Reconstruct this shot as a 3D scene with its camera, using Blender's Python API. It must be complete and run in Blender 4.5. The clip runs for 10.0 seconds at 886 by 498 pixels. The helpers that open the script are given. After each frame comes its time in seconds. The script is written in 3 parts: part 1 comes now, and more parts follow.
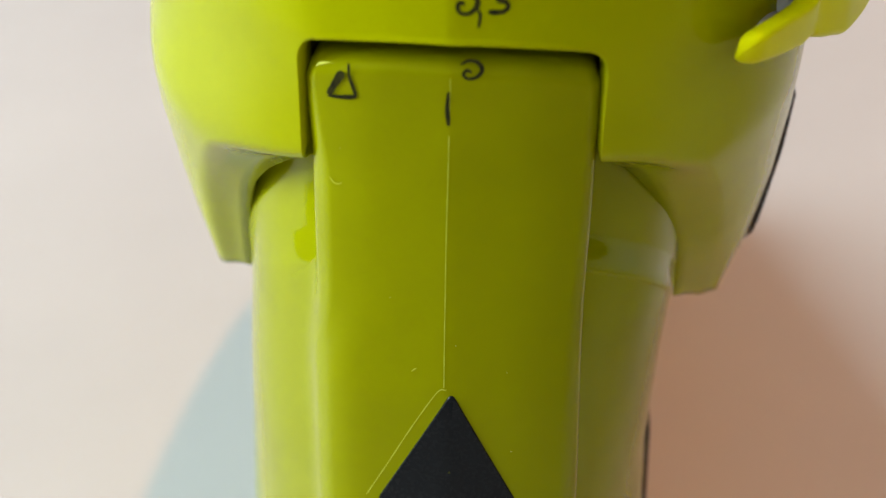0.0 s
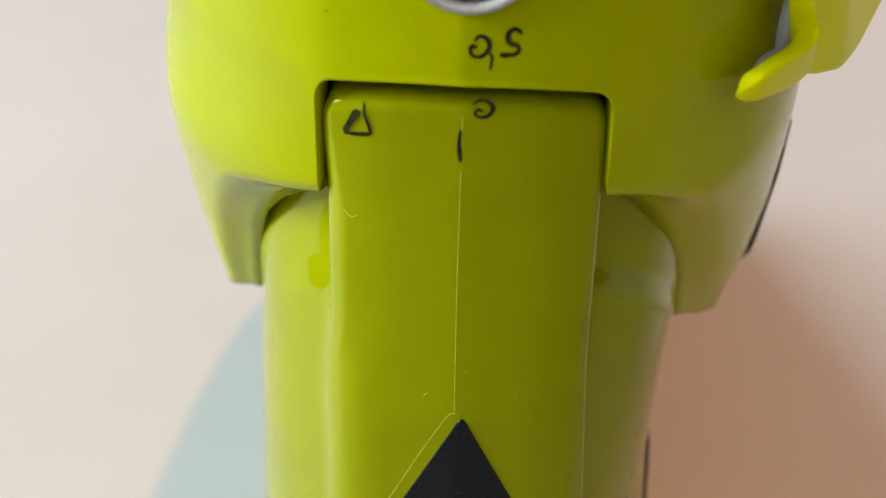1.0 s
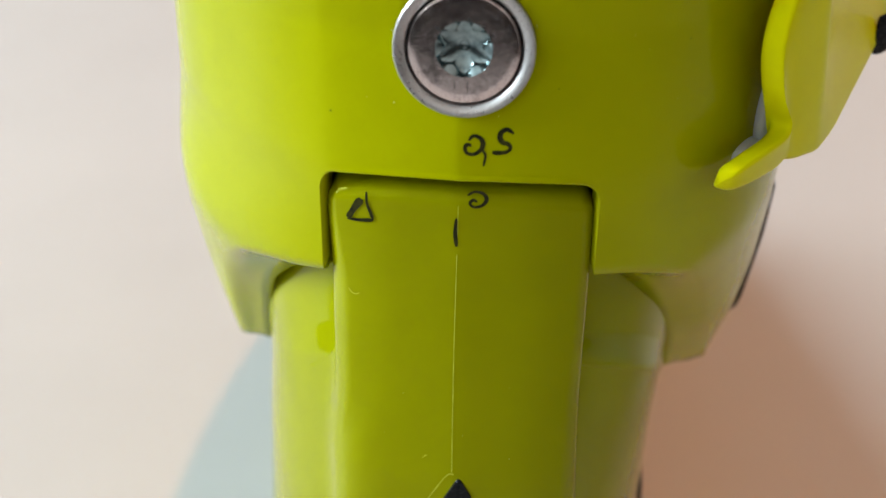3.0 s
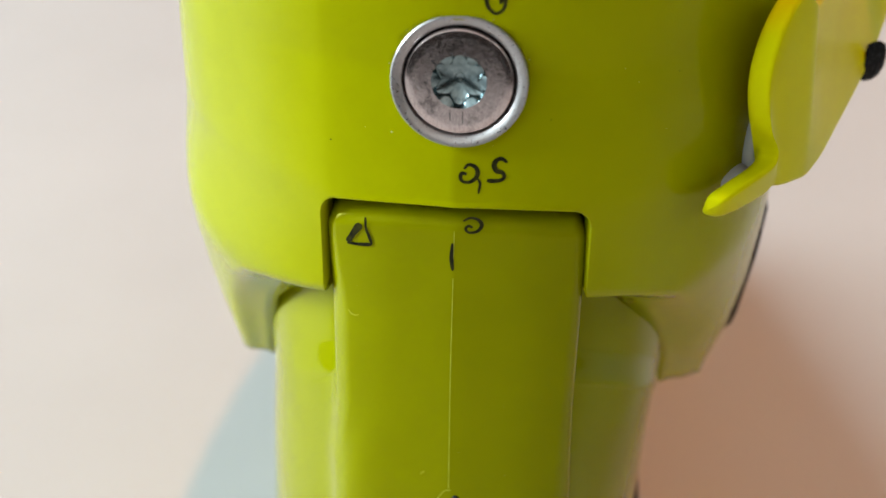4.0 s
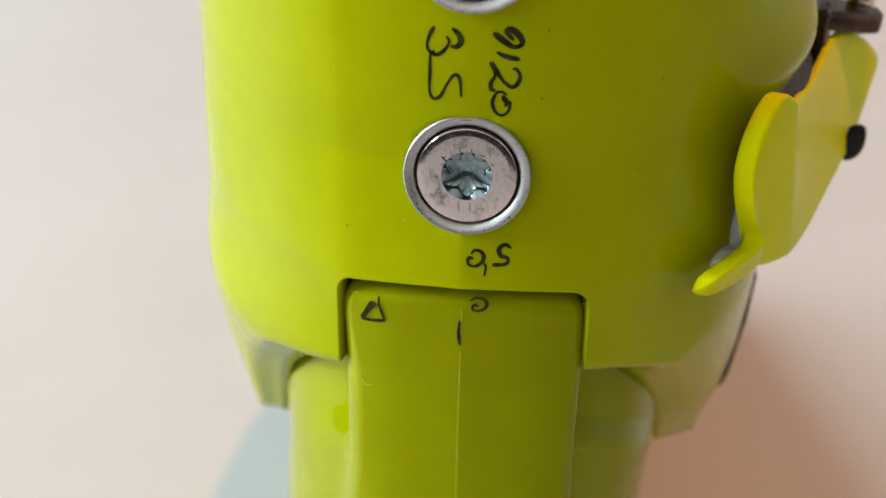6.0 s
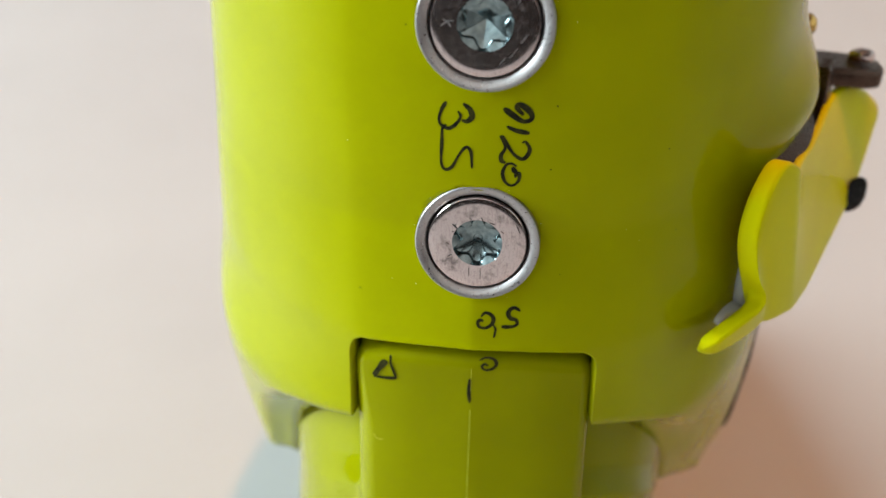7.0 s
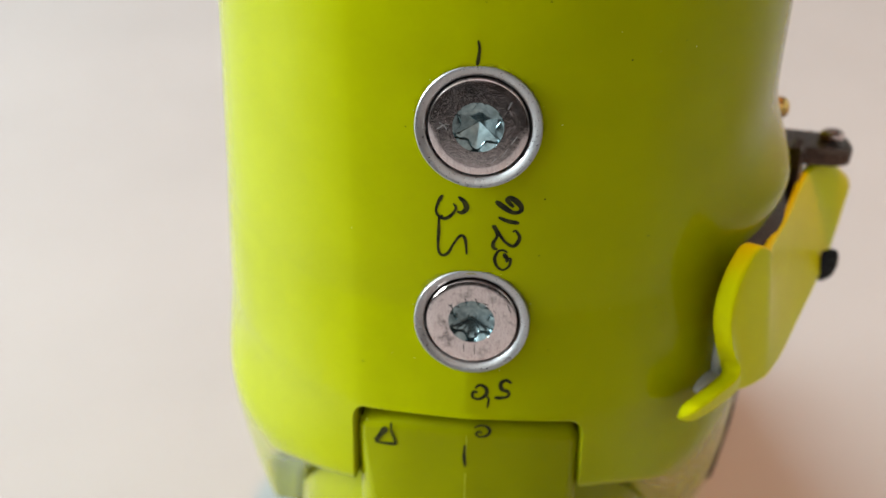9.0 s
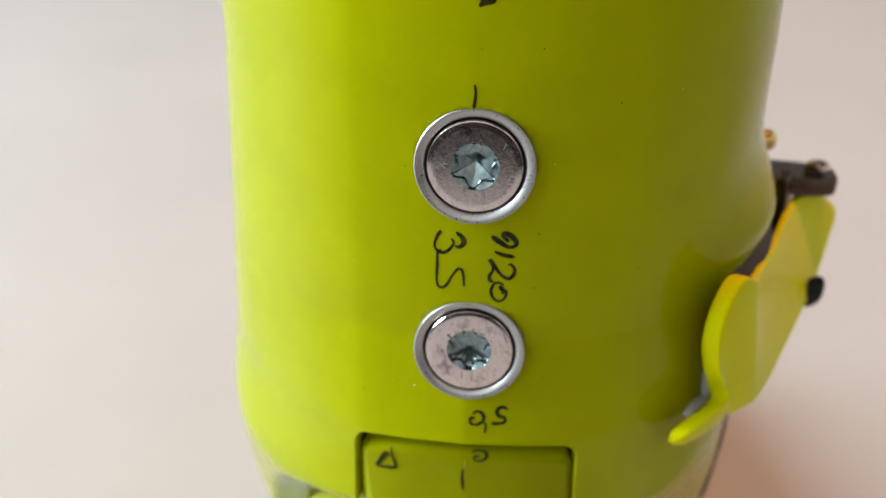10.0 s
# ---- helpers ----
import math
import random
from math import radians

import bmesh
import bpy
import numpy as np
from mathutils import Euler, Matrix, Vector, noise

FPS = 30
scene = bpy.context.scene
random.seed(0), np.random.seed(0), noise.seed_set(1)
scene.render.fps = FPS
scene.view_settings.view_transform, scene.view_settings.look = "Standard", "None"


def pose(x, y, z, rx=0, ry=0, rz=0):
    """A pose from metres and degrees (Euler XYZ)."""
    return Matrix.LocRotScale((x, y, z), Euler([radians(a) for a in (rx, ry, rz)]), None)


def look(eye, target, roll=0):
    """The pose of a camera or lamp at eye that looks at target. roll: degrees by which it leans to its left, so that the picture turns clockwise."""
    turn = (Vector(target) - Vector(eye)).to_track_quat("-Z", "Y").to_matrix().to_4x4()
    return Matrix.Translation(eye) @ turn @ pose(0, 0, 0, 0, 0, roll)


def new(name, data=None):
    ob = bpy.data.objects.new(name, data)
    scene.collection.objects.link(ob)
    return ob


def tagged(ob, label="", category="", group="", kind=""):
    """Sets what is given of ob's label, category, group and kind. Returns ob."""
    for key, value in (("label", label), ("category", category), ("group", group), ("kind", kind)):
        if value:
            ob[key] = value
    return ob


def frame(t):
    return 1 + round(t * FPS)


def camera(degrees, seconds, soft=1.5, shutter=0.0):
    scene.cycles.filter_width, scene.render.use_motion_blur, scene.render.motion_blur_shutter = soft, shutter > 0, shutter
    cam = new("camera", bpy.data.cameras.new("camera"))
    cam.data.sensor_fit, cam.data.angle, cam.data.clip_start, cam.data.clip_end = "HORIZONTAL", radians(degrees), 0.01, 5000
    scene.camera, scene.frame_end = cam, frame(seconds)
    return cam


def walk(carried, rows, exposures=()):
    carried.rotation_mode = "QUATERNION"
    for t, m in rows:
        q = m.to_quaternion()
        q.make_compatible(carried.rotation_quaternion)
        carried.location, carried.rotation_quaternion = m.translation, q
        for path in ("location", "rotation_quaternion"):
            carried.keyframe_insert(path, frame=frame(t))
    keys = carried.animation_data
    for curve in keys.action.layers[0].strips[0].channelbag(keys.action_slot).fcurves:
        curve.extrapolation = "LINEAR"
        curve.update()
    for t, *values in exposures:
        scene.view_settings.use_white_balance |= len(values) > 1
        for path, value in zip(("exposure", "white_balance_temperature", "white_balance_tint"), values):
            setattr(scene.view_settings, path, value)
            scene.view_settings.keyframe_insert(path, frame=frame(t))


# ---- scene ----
cam = camera(41.0, 10.0)
PATH = [
    (0, 0.00002, 0.00002, 0.30001, 53.030, 0.011, 0.011),
    (0.5, -0.00218, -0.00157, 0.30418, 53.142, -0.199, -0.486),
    (1, -0.00308, -0.00209, 0.30727, 53.000, -0.145, -0.465),
    (1.5, -0.00324, -0.00161, 0.30972, 52.997, -0.167, -0.505),
    (2, -0.00186, -0.00206, 0.31212, 53.036, -0.009, 0.168),
    (2.5, -0.00207, -0.00290, 0.31905, 52.661, 0.030, -0.259),
    (4, 0.00045, -0.00628, 0.33016, 52.930, 0.183, 0.334),
    (4.5, -0.00017, -0.00859, 0.33318, 53.631, -0.030, 0.232),
    (5, 0.00110, -0.00994, 0.33710, 53.492, 0.067, 0.457),
    (5.5, 0.00050, -0.01334, 0.34026, 54.306, 0.070, 0.469),
    (7, -0.00227, -0.01036, 0.35560, 54.324, 0.136, 0.463),
    (7.5, -0.00192, -0.01146, 0.35975, 54.593, 0.174, 0.637),
    (8, -0.00196, -0.01334, 0.36387, 55.010, 0.107, 0.469),
    (8.5, -0.00104, -0.01513, 0.36726, 55.184, 0.119, 0.377),
    (9, -0.00210, -0.01771, 0.37112, 55.703, 0.104, 0.322),
    (9.5, -0.00159, -0.02080, 0.37474, 56.337, 0.084, 0.541),
    (10, -0.00194, -0.02258, 0.37845, 56.330, 0.167, 0.226),
]
walk(cam, [(t, pose(x, y, z, rx, ry, rz)) for t, x, y, z, rx, ry, rz in PATH])
cam.data.dof.use_dof = True
cam.data.dof.focus_distance = 0.182
cam.data.dof.aperture_fstop = 16

# ---- world and lights ----
scene.view_settings.exposure = 0.16
world = bpy.data.worlds.new("sky")
scene.world = world
world.use_nodes = True
wn, wl = world.node_tree.nodes, world.node_tree.links
sky = wn.new("ShaderNodeTexSky")
sky.sky_type, sky.sun_disc = "NISHITA", False
sky.sun_elevation, sky.sun_rotation = radians(35), radians(150)
wl.new(sky.outputs[0], wn["Background"].inputs[0])
wn["Background"].inputs[1].default_value = 0.08


def area_lamp(name, m, sx, sy, watts, colour):
    d = bpy.data.lights.new(name, "AREA")
    d.shape, d.size, d.size_y, d.energy, d.color = "RECTANGLE", sx, sy, watts, colour
    ob = new(name, d)
    ob.matrix_world = m
    return ob


def bulb_lamp(name, place, radius, watts, colour):
    d = bpy.data.lights.new(name, "POINT")
    d.shadow_soft_size, d.energy, d.color = radius, watts, colour
    ob = new(name, d)
    ob.location = place
    return ob


WIN_Y, WIN_Z, WIN_W, WIN_H = 0.14, 1.5, 1.25, 1.4      # the window in the west wall
area_lamp("window_daylight", look((-2.73, WIN_Y, WIN_Z), (0, WIN_Y, WIN_Z)), WIN_W, WIN_H, 236, (0.8, 0.955, 1.0))
LAMP = (0.2, 0.5, 1.55)
bulb_lamp("ceiling_bulb", LAMP, 0.009, 49, (1.0, 0.37, 0.1))


# ---- materials ----
def material(name, colour, rough=0.5, metal=0.0, **more):
    """A principled material with its node tree at hand for more."""
    m = bpy.data.materials.new(name)
    m.use_nodes = True
    b = m.node_tree.nodes["Principled BSDF"]
    b.inputs["Base Color"].default_value = (*colour, 1)
    b.inputs["Roughness"].default_value = rough
    b.inputs["Metallic"].default_value = metal
    for k, v in more.items():
        b.inputs[k.replace("_", " ")].default_value = v
    return m


def noise_node(m, scale, detail=4.0, coords="Object"):
    t = m.node_tree
    co = t.nodes.new("ShaderNodeTexCoord")
    n = t.nodes.new("ShaderNodeTexNoise")
    n.inputs["Scale"].default_value, n.inputs["Detail"].default_value = scale, detail
    t.links.new(co.outputs[coords], n.inputs["Vector"])
    return n


def ramp(m, source, low, high, stops=(0.35, 0.65)):
    r = m.node_tree.nodes.new("ShaderNodeValToRGB")
    for e, s, c in zip(r.color_ramp.elements, stops, (low, high)):
        e.position, e.color = s, (*c, 1) if len(c) == 3 else c
    m.node_tree.links.new(source, r.inputs[0])
    return r.outputs[0]


def into(m, out, socket):
    m.node_tree.links.new(out, m.node_tree.nodes["Principled BSDF"].inputs[socket])


def bump(m, sources, dist):
    """Fine relief from several heights, each with its strength."""
    last = None
    for out, strength in sources:
        b = m.node_tree.nodes.new("ShaderNodeBump")
        b.inputs["Strength"].default_value, b.inputs["Distance"].default_value = strength, dist
        m.node_tree.links.new(out, b.inputs["Height"])
        if last:
            m.node_tree.links.new(last, b.inputs["Normal"])
        last = b.outputs[0]
    into(m, last, "Normal")


def lime_plastic(name, colour, rough, glow=0.35, depth=0.006, ior=1.33, tint=0.03, relief=1.0):
    m = material(name, colour, rough, Subsurface_Weight=glow, Subsurface_Scale=depth, IOR=ior, Specular_IOR_Level=0.45, Specular_Tint=(1.0, 1.0, tint, 1.0))
    m.node_tree.nodes["Principled BSDF"].inputs["Subsurface Radius"].default_value = (1.0, 0.9, 0.1)
    big, fine = noise_node(m, 55), noise_node(m, 900, 6)
    c = colour
    into(m, ramp(m, big.outputs[0], tuple(v * 0.95 for v in c), tuple(min(1, v * 1.04) for v in c)), "Base Color")
    into(m, ramp(m, fine.outputs[0], (rough * (1 - 0.2 * relief),) * 3, (rough * (1 + 0.35 * relief),) * 3), "Roughness")
    bump(m, ((big.outputs[0], 0.015 * relief), (fine.outputs[0], 0.0015 * relief)), 0.001)
    return m


LIME = lime_plastic("lime_plastic", (0.265, 0.275, 0.0001), 0.14, 0.15, 0.003, 1.29)
# deeper than the cuff's lime: shade on heel and rear strip in the colour
SHADED_SHELL = lime_plastic("shaded_lime_shell_plastic", (0.195, 0.199, 0.0001), 0.08, 0.2, 0.004, 1.27, 0.1)
YELLOW = lime_plastic("yellow_plastic", (0.53, 0.52, 0.001), 0.28, 0.0, 0.003, 1.13, relief=0.05)
BLACK = material("black_plastic", (0.006, 0.007, 0.008), 0.2, Specular_IOR_Level=0.1)
b_n = noise_node(BLACK, 1500, 5)
into(BLACK, ramp(BLACK, b_n.outputs[0], (0.2,) * 3, (0.32,) * 3), "Roughness")
INK = material("marker_ink", (0.01, 0.01, 0.002), 0.45, Specular_IOR_Level=0.12)
ink_n = noise_node(INK, 700, 3)
into(INK, ramp(INK, ink_n.outputs[0], (0.004, 0.004, 0.001), (0.028, 0.027, 0.003)), "Base Color")
# paler than the plastic: a painted glint on the burrs, and pale scratches
GLINT_AND_SCRATCH = material("burr_glint_and_scratch", (0.38, 0.4, 0.02), 0.3)
# zinc made darker and bluer: what the recess would mirror, in its colour
RECESS = material("zinc_recess_reflection", (0.22, 0.3, 0.31), 0.2, 1.0)
rc_n = noise_node(RECESS, 900, 5)
into(RECESS, ramp(RECESS, rc_n.outputs[0], (0.13, 0.17, 0.18), (0.24, 0.3, 0.31)), "Base Color")


def metal_mat(name, colour, rough, dark, spots=(0.6, 0.68), relief=0.0, scratch=0.7):
    """Metal with dull patches and small dark spots and scuffs."""
    m = material(name, colour, rough, 1.0)
    a, b = noise_node(m, 420, 9), noise_node(m, 2600, 6)
    a.inputs["Roughness"].default_value = 0.72
    into(m, ramp(m, b.outputs[0], (rough * 0.75,) * 3, (min(1, rough * 1.4),) * 3), "Roughness")
    if relief:     # pits and dirt that do not mirror
        into(m, ramp(m, noise_node(m, 3600, 8).outputs[0], (1,) * 3, (0.8,) * 3, (0.55, 0.66)), "Metallic")
    worn = ramp(m, a.outputs[0], colour, tuple(v * dark for v in colour), spots)
    t = m.node_tree
    # fine scratches, stretched one way, over the worn patches
    co, place, lines = (t.nodes.new(k) for k in ("ShaderNodeTexCoord", "ShaderNodeMapping", "ShaderNodeTexNoise"))
    place.inputs["Rotation"].default_value = (0.3, 0.7, 0.4)
    place.inputs["Scale"].default_value = (1, 1, 0.06)
    lines.inputs["Scale"].default_value, lines.inputs["Detail"].default_value = 3800, 6
    t.links.new(co.outputs["Object"], place.inputs["Vector"])
    t.links.new(place.outputs[0], lines.inputs["Vector"])
    mix = t.nodes.new("ShaderNodeMix")
    mix.data_type, mix.blend_type = "RGBA", "MULTIPLY"
    mix.inputs["Factor"].default_value = 1.0
    t.links.new(worn, mix.inputs[6])
    t.links.new(ramp(m, lines.outputs[0], (scratch, scratch * 0.98, scratch * 0.98), (1, 1, 1), (0.36, 0.5)), mix.inputs[7])
    into(m, mix.outputs[2], "Base Color")
    if relief:
        bump(m, ((b.outputs[0], relief), (a.outputs[0], relief)), 0.0001)
    return m


# pinkish base: the warm floor mirrored in the heads, put into the colour
STEEL = metal_mat("zinc_steel_warm_reflection", (0.68, 0.565, 0.545), 0.1, 0.3, (0.54, 0.7), 0.04, 0.84)
ALU = metal_mat("turned_aluminium", (0.4, 0.385, 0.385), 0.35, 0.9, (0.6, 0.75), 0.0, 0.95)
BRONZE = metal_mat("dark_bronze_metal", (0.08, 0.05, 0.038), 0.25, 0.6)
GREY = material("grey_plastic", (0.42, 0.42, 0.4), 0.35)
# near-black: shade painted into the gaps round the bolts, and dark scuffs
GAP_SHADE_AND_SCUFF = material("gap_shade_and_scuff", (0.01, 0.01, 0.01), 0.8)

FLOOR = material("pale_vinyl", (0.39, 0.38, 0.38), 0.55)
f_a, f_b = noise_node(FLOOR, 5, 5), noise_node(FLOOR, 420, 5)
into(FLOOR, ramp(FLOOR, f_a.outputs[0], (0.38, 0.378, 0.377), (0.412, 0.41, 0.409)), "Base Color")
bump(FLOOR, ((f_b.outputs[0], 0.08),), 0.001)
WALL = material("wall_paint", (0.21, 0.21, 0.2), 0.85)
w_a, w_b = noise_node(WALL, 2, 4), noise_node(WALL, 160, 4)
into(WALL, ramp(WALL, w_a.outputs[0], (0.2, 0.195, 0.185), (0.23, 0.225, 0.215)), "Base Color")
bump(WALL, ((w_b.outputs[0], 0.15),), 0.002)
PALE_WALL = material("pale_wall_paint", (0.5, 0.49, 0.46), 0.85)
p_a = noise_node(PALE_WALL, 2, 4)
into(PALE_WALL, ramp(PALE_WALL, p_a.outputs[0], (0.48, 0.5, 0.48), (0.52, 0.54, 0.52)), "Base Color")
SOUTH_WALL = material("grey_wall_paint", (0.6, 0.6, 0.595), 0.8)
d_n = noise_node(SOUTH_WALL, 3, 4)
into(SOUTH_WALL, ramp(SOUTH_WALL, d_n.outputs[0], (0.58, 0.58, 0.575), (0.63, 0.63, 0.62)), "Base Color")
FOAM = material("light_stop_foam", (0.03, 0.028, 0.026), 0.95)
r_a, r_b = noise_node(FOAM, 40, 4), noise_node(FOAM, 600, 4)
into(FOAM, ramp(FOAM, r_a.outputs[0], (0.022, 0.02, 0.019), (0.04, 0.037, 0.034)), "Base Color")
bump(FOAM, ((r_b.outputs[0], 0.5),), 0.003)
# near-black, for the board that only shows mirrored in the bolt heads
PANEL = material("dark_reflection_panel", (0.018, 0.014, 0.012), 0.6, Specular_IOR_Level=0.1)
pn_n = noise_node(PANEL, 9, 6)
into(PANEL, ramp(PANEL, pn_n.outputs[0], (0.007, 0.007, 0.007), (0.014, 0.012, 0.011)), "Base Color")
CEIL = material("ceiling_paint", (0.09, 0.088, 0.084), 0.9)
FRAME = material("window_frame_paint", (0.8, 0.8, 0.79), 0.4)
GLASS = material("window_glass", (1, 1, 1), 0.0, Transmission_Weight=1.0, IOR=1.45)


# ---- mesh helpers (millimetres in, metres out) ----
def mesh_of(name, verts, faces, mat, sharp=38):
    me = bpy.data.meshes.new(name)
    me.from_pydata([(x * 0.001, y * 0.001, z * 0.001) for x, y, z in verts], [], faces)
    me.materials.append(mat)
    bm = bmesh.new()
    bm.from_mesh(me)
    bmesh.ops.remove_doubles(bm, verts=bm.verts, dist=0.000004)
    bm.to_mesh(me)
    bm.free()
    me.shade_smooth()
    me.set_sharp_from_angle(angle=radians(sharp))
    return me


def part(name, data, mat, parent, label="", sharp=38, close=False):
    """One mesh object from (verts, faces) under a thing or a part."""
    me = mesh_of(name, *data, mat, sharp)
    if close:
        bm = bmesh.new()
        bm.from_mesh(me)
        bmesh.ops.recalc_face_normals(bm, faces=bm.faces)
        bm.to_mesh(me)
        bm.free()
    ob = new(name, me)
    if parent:
        ob.parent = parent
    if label:
        ob["label"] = label
    return ob


def grid(rows, ring=False):
    """Quads over rows of equal length."""
    n = len(rows[0])
    verts = [v for r in rows for v in r]
    faces = []
    for i in range(len(rows) - 1):
        for j in range(n if ring else n - 1):
            k = (j + 1) % n
            faces.append((i * n + j, i * n + k, (i + 1) * n + k, (i + 1) * n + j))
    return verts, faces


def joined(*datas):
    verts, faces = [], []
    for v, f in datas:
        o = len(verts)
        verts += v
        faces += [tuple(i + o for i in q) for q in f]
    return verts, faces


def lathe(profile, centre=(0, 0, 0), seg=64):
    """Rings of (radius, depth) about the y axis through centre, from the outside in; y is into the boot."""
    cx, cy, cz = centre
    rows = []
    for r, y in profile:
        rows.append([(cx + r * math.cos(2 * math.pi * k / seg), cy + y, cz + r * math.sin(2 * math.pi * k / seg)) for k in range(seg)])
    return grid(rows, ring=True)


def box(x0, x1, y0, y1, z0, z1, r=0.0):
    """A box with bevelled edges."""
    bm = bmesh.new()
    bmesh.ops.create_cube(bm, size=1)
    for v in bm.verts:
        v.co = ((x0 + x1) / 2 + v.co.x * (x1 - x0), (y0 + y1) / 2 + v.co.y * (y1 - y0), (z0 + z1) / 2 + v.co.z * (z1 - z0))
    if r:
        bmesh.ops.bevel(bm, geom=list(bm.edges), offset=r, segments=3, profile=0.5, affect="EDGES")
    verts = [tuple(v.co) for v in bm.verts]
    for i, v in enumerate(bm.verts):
        v.index = i
    faces = [tuple(v.index for v in f.verts) for f in bm.faces]
    bm.free()
    return verts, faces


def smooth(a, b, x):
    """0 at a, 1 at b, with soft ends; a may be above b."""
    t = min(1, max(0, (x - a) / (b - a)))
    return t * t * (3 - 2 * t)


def table(x, xs, ys):
    return float(np.interp(x, xs, ys))


def spline(points, step=0.25):
    """Catmull-Rom through points of any dimension."""
    p = [np.array(q, float) for q in points]
    p = [2 * p[0] - p[1]] + p + [2 * p[-1] - p[-2]]
    out = []
    for i in range(1, len(p) - 2):
        n = max(2, int(np.linalg.norm(p[i + 1] - p[i]) / step))
        for k in range(n):
            t = k / n
            out.append(0.5 * (2 * p[i] + (p[i + 1] - p[i - 1]) * t + (2 * p[i - 1] - 5 * p[i] + 4 * p[i + 1] - p[i + 2]) * t * t
                              + (3 * p[i] - p[i - 1] - 3 * p[i + 1] + p[i + 2]) * t ** 3))
    out.append(p[-2])
    return out


# ---- room ----
X0, X1, Y0, Y1, ZC, TH = -2.8, 2.2, -1.25, 2.6, 2.5, 0.12


def slab(name, x0, x1, y0, y1, z0, z1, mat, label, category):
    ob = part(name, box(x0 * 1000, x1 * 1000, y0 * 1000, y1 * 1000, z0 * 1000, z1 * 1000), mat, None)
    return tagged(ob, label, category, kind="structure")


slab("floor", X0 - TH, X1 + TH, Y0 - TH, Y1 + TH, -0.1, 0, FLOOR, "pale grey-white smooth floor under the ski boot", "floor")
# unseen ceiling and walls; each tone is set for the light it throws back
slab("ceiling", X0 - TH, X1 + TH, Y0 - TH, Y1 + TH, ZC, ZC + 0.1, CEIL, "plain unseen ceiling, kept dark to throw back little light", "ceiling")
slab("wall_north", X0, X1, Y1, Y1 + TH, 0, ZC, WALL, "plain grey-beige painted wall", "wall")
slab("wall_south", X0, X1, Y0 - TH, Y0, 0, ZC, SOUTH_WALL, "plain light grey painted wall", "wall")
slab("wall_east", X1, X1 + TH, Y0 - TH, Y1 + TH, 0, ZC, PALE_WALL, "plain pale painted wall", "wall")
# unseen panel, added so that the bolt heads reflect something dark
slab("reflection_panel_south", X0, X1, Y0, Y0 + 0.02, 0.004, 0.5, PANEL, "unseen dark panel added for the bolt heads to mirror", "wall panel")
wy0, wy1, wz0, wz1 = WIN_Y - WIN_W / 2, WIN_Y + WIN_W / 2, WIN_Z - WIN_H / 2, WIN_Z + WIN_H / 2
wall_w = joined(*[box(X0 * 1000 - TH * 1000, X0 * 1000, a * 1000, b * 1000, c * 1000, d * 1000) for a, b, c, d in (
    (Y0 - TH, wy0, 0, ZC), (wy1, Y1 + TH, 0, ZC), (wy0, wy1, 0, wz0), (wy0, wy1, wz1, ZC))])
tagged(part("wall_west", wall_w, WALL, None), "plain grey-beige painted wall with a window opening", "wall", kind="structure")
window = tagged(new("window_1"), "white framed window letting in daylight", "window", kind="structure")
fx0, fx1 = X0 * 1000 - 80, X0 * 1000 - 30
for a, b, c, d in ((wy0, wy0 + 0.06, wz0, wz1), (wy1 - 0.06, wy1, wz0, wz1), (wy0 + 0.06, wy1 - 0.06, wz0, wz0 + 0.06), (wy0 + 0.06, wy1 - 0.06, wz1 - 0.06, wz1)):
    part("window_frame", box(fx0, fx1, a * 1000, b * 1000, c * 1000, d * 1000, 4), FRAME, window)
pane = part("pane", box(fx0 + 22, fx0 + 26, wy0 * 1000 + 60, wy1 * 1000 - 60, wz0 * 1000 + 60, wz1 * 1000 - 60), GLASS, window)
pane.visible_shadow = False
lx, ly, lz = (v * 1000 for v in LAMP)
lamp = tagged(new("ceiling_lamp"), "warm lamp hanging from the ceiling on a rod", "lamp")
part("rod", box(lx - 5, lx + 5, ly - 5, ly + 5, lz + 90, ZC * 1000 - 12), FRAME, lamp)
part("canopy", box(lx - 45, lx + 45, ly - 45, ly + 45, ZC * 1000 - 14, ZC * 1000, 3), FRAME, lamp)
part("lamp_holder", box(lx - 20, lx + 20, ly - 20, ly + 20, lz + 65, lz + 95, 4), FRAME, lamp)


# ---- ski boot ----
boot = tagged(new("ski_boot"), "lime green hard plastic ski boot standing on the pale floor", "ski boot")
boot.matrix_world = pose(0.0012, 0.140, 0, 0, 0, -5.6)

YC = 58.0        # the cuff's widest line, forward of the spine
# lower rim of the cuff beside the heel, right and left: across, forward, up
RIM_KEYS = {1: [(20.4, 0.5, 213), (27.4, 3.2, 211.6), (33.5, 6.7, 208.4), (38.8, 12.5, 202.5), (44.2, 27, 185.5), (47.1, 38, 170), (49, 48.5, 155.5), (49.6, 57, 142)],
        -1: [(21, 0.5, 210.8), (29.2, 4.1, 209), (34.6, 7.4, 207.3), (40.3, 13, 202.6), (46, 24.5, 191), (49.5, 34, 179), (52, 43, 165), (53.5, 52, 150)]}
TURN_Z = {1: 202.5, -1: 202.6}
ARCHES = {1: [(21, 9, 206), (26, 14.5, 200.5), (30.6, 21, 192), (35, 28.5, 181), (38.2, 36, 169.5), (39.7, 43, 158.5), (40.7, 49, 149)],
          -1: [(21.3, 8.5, 204.4), (26.5, 13, 200.3), (31.8, 18.5, 194.5), (36.6, 25, 186), (39.6, 32, 175.5), (42.2, 39, 164), (44.5, 45, 153.5)]}
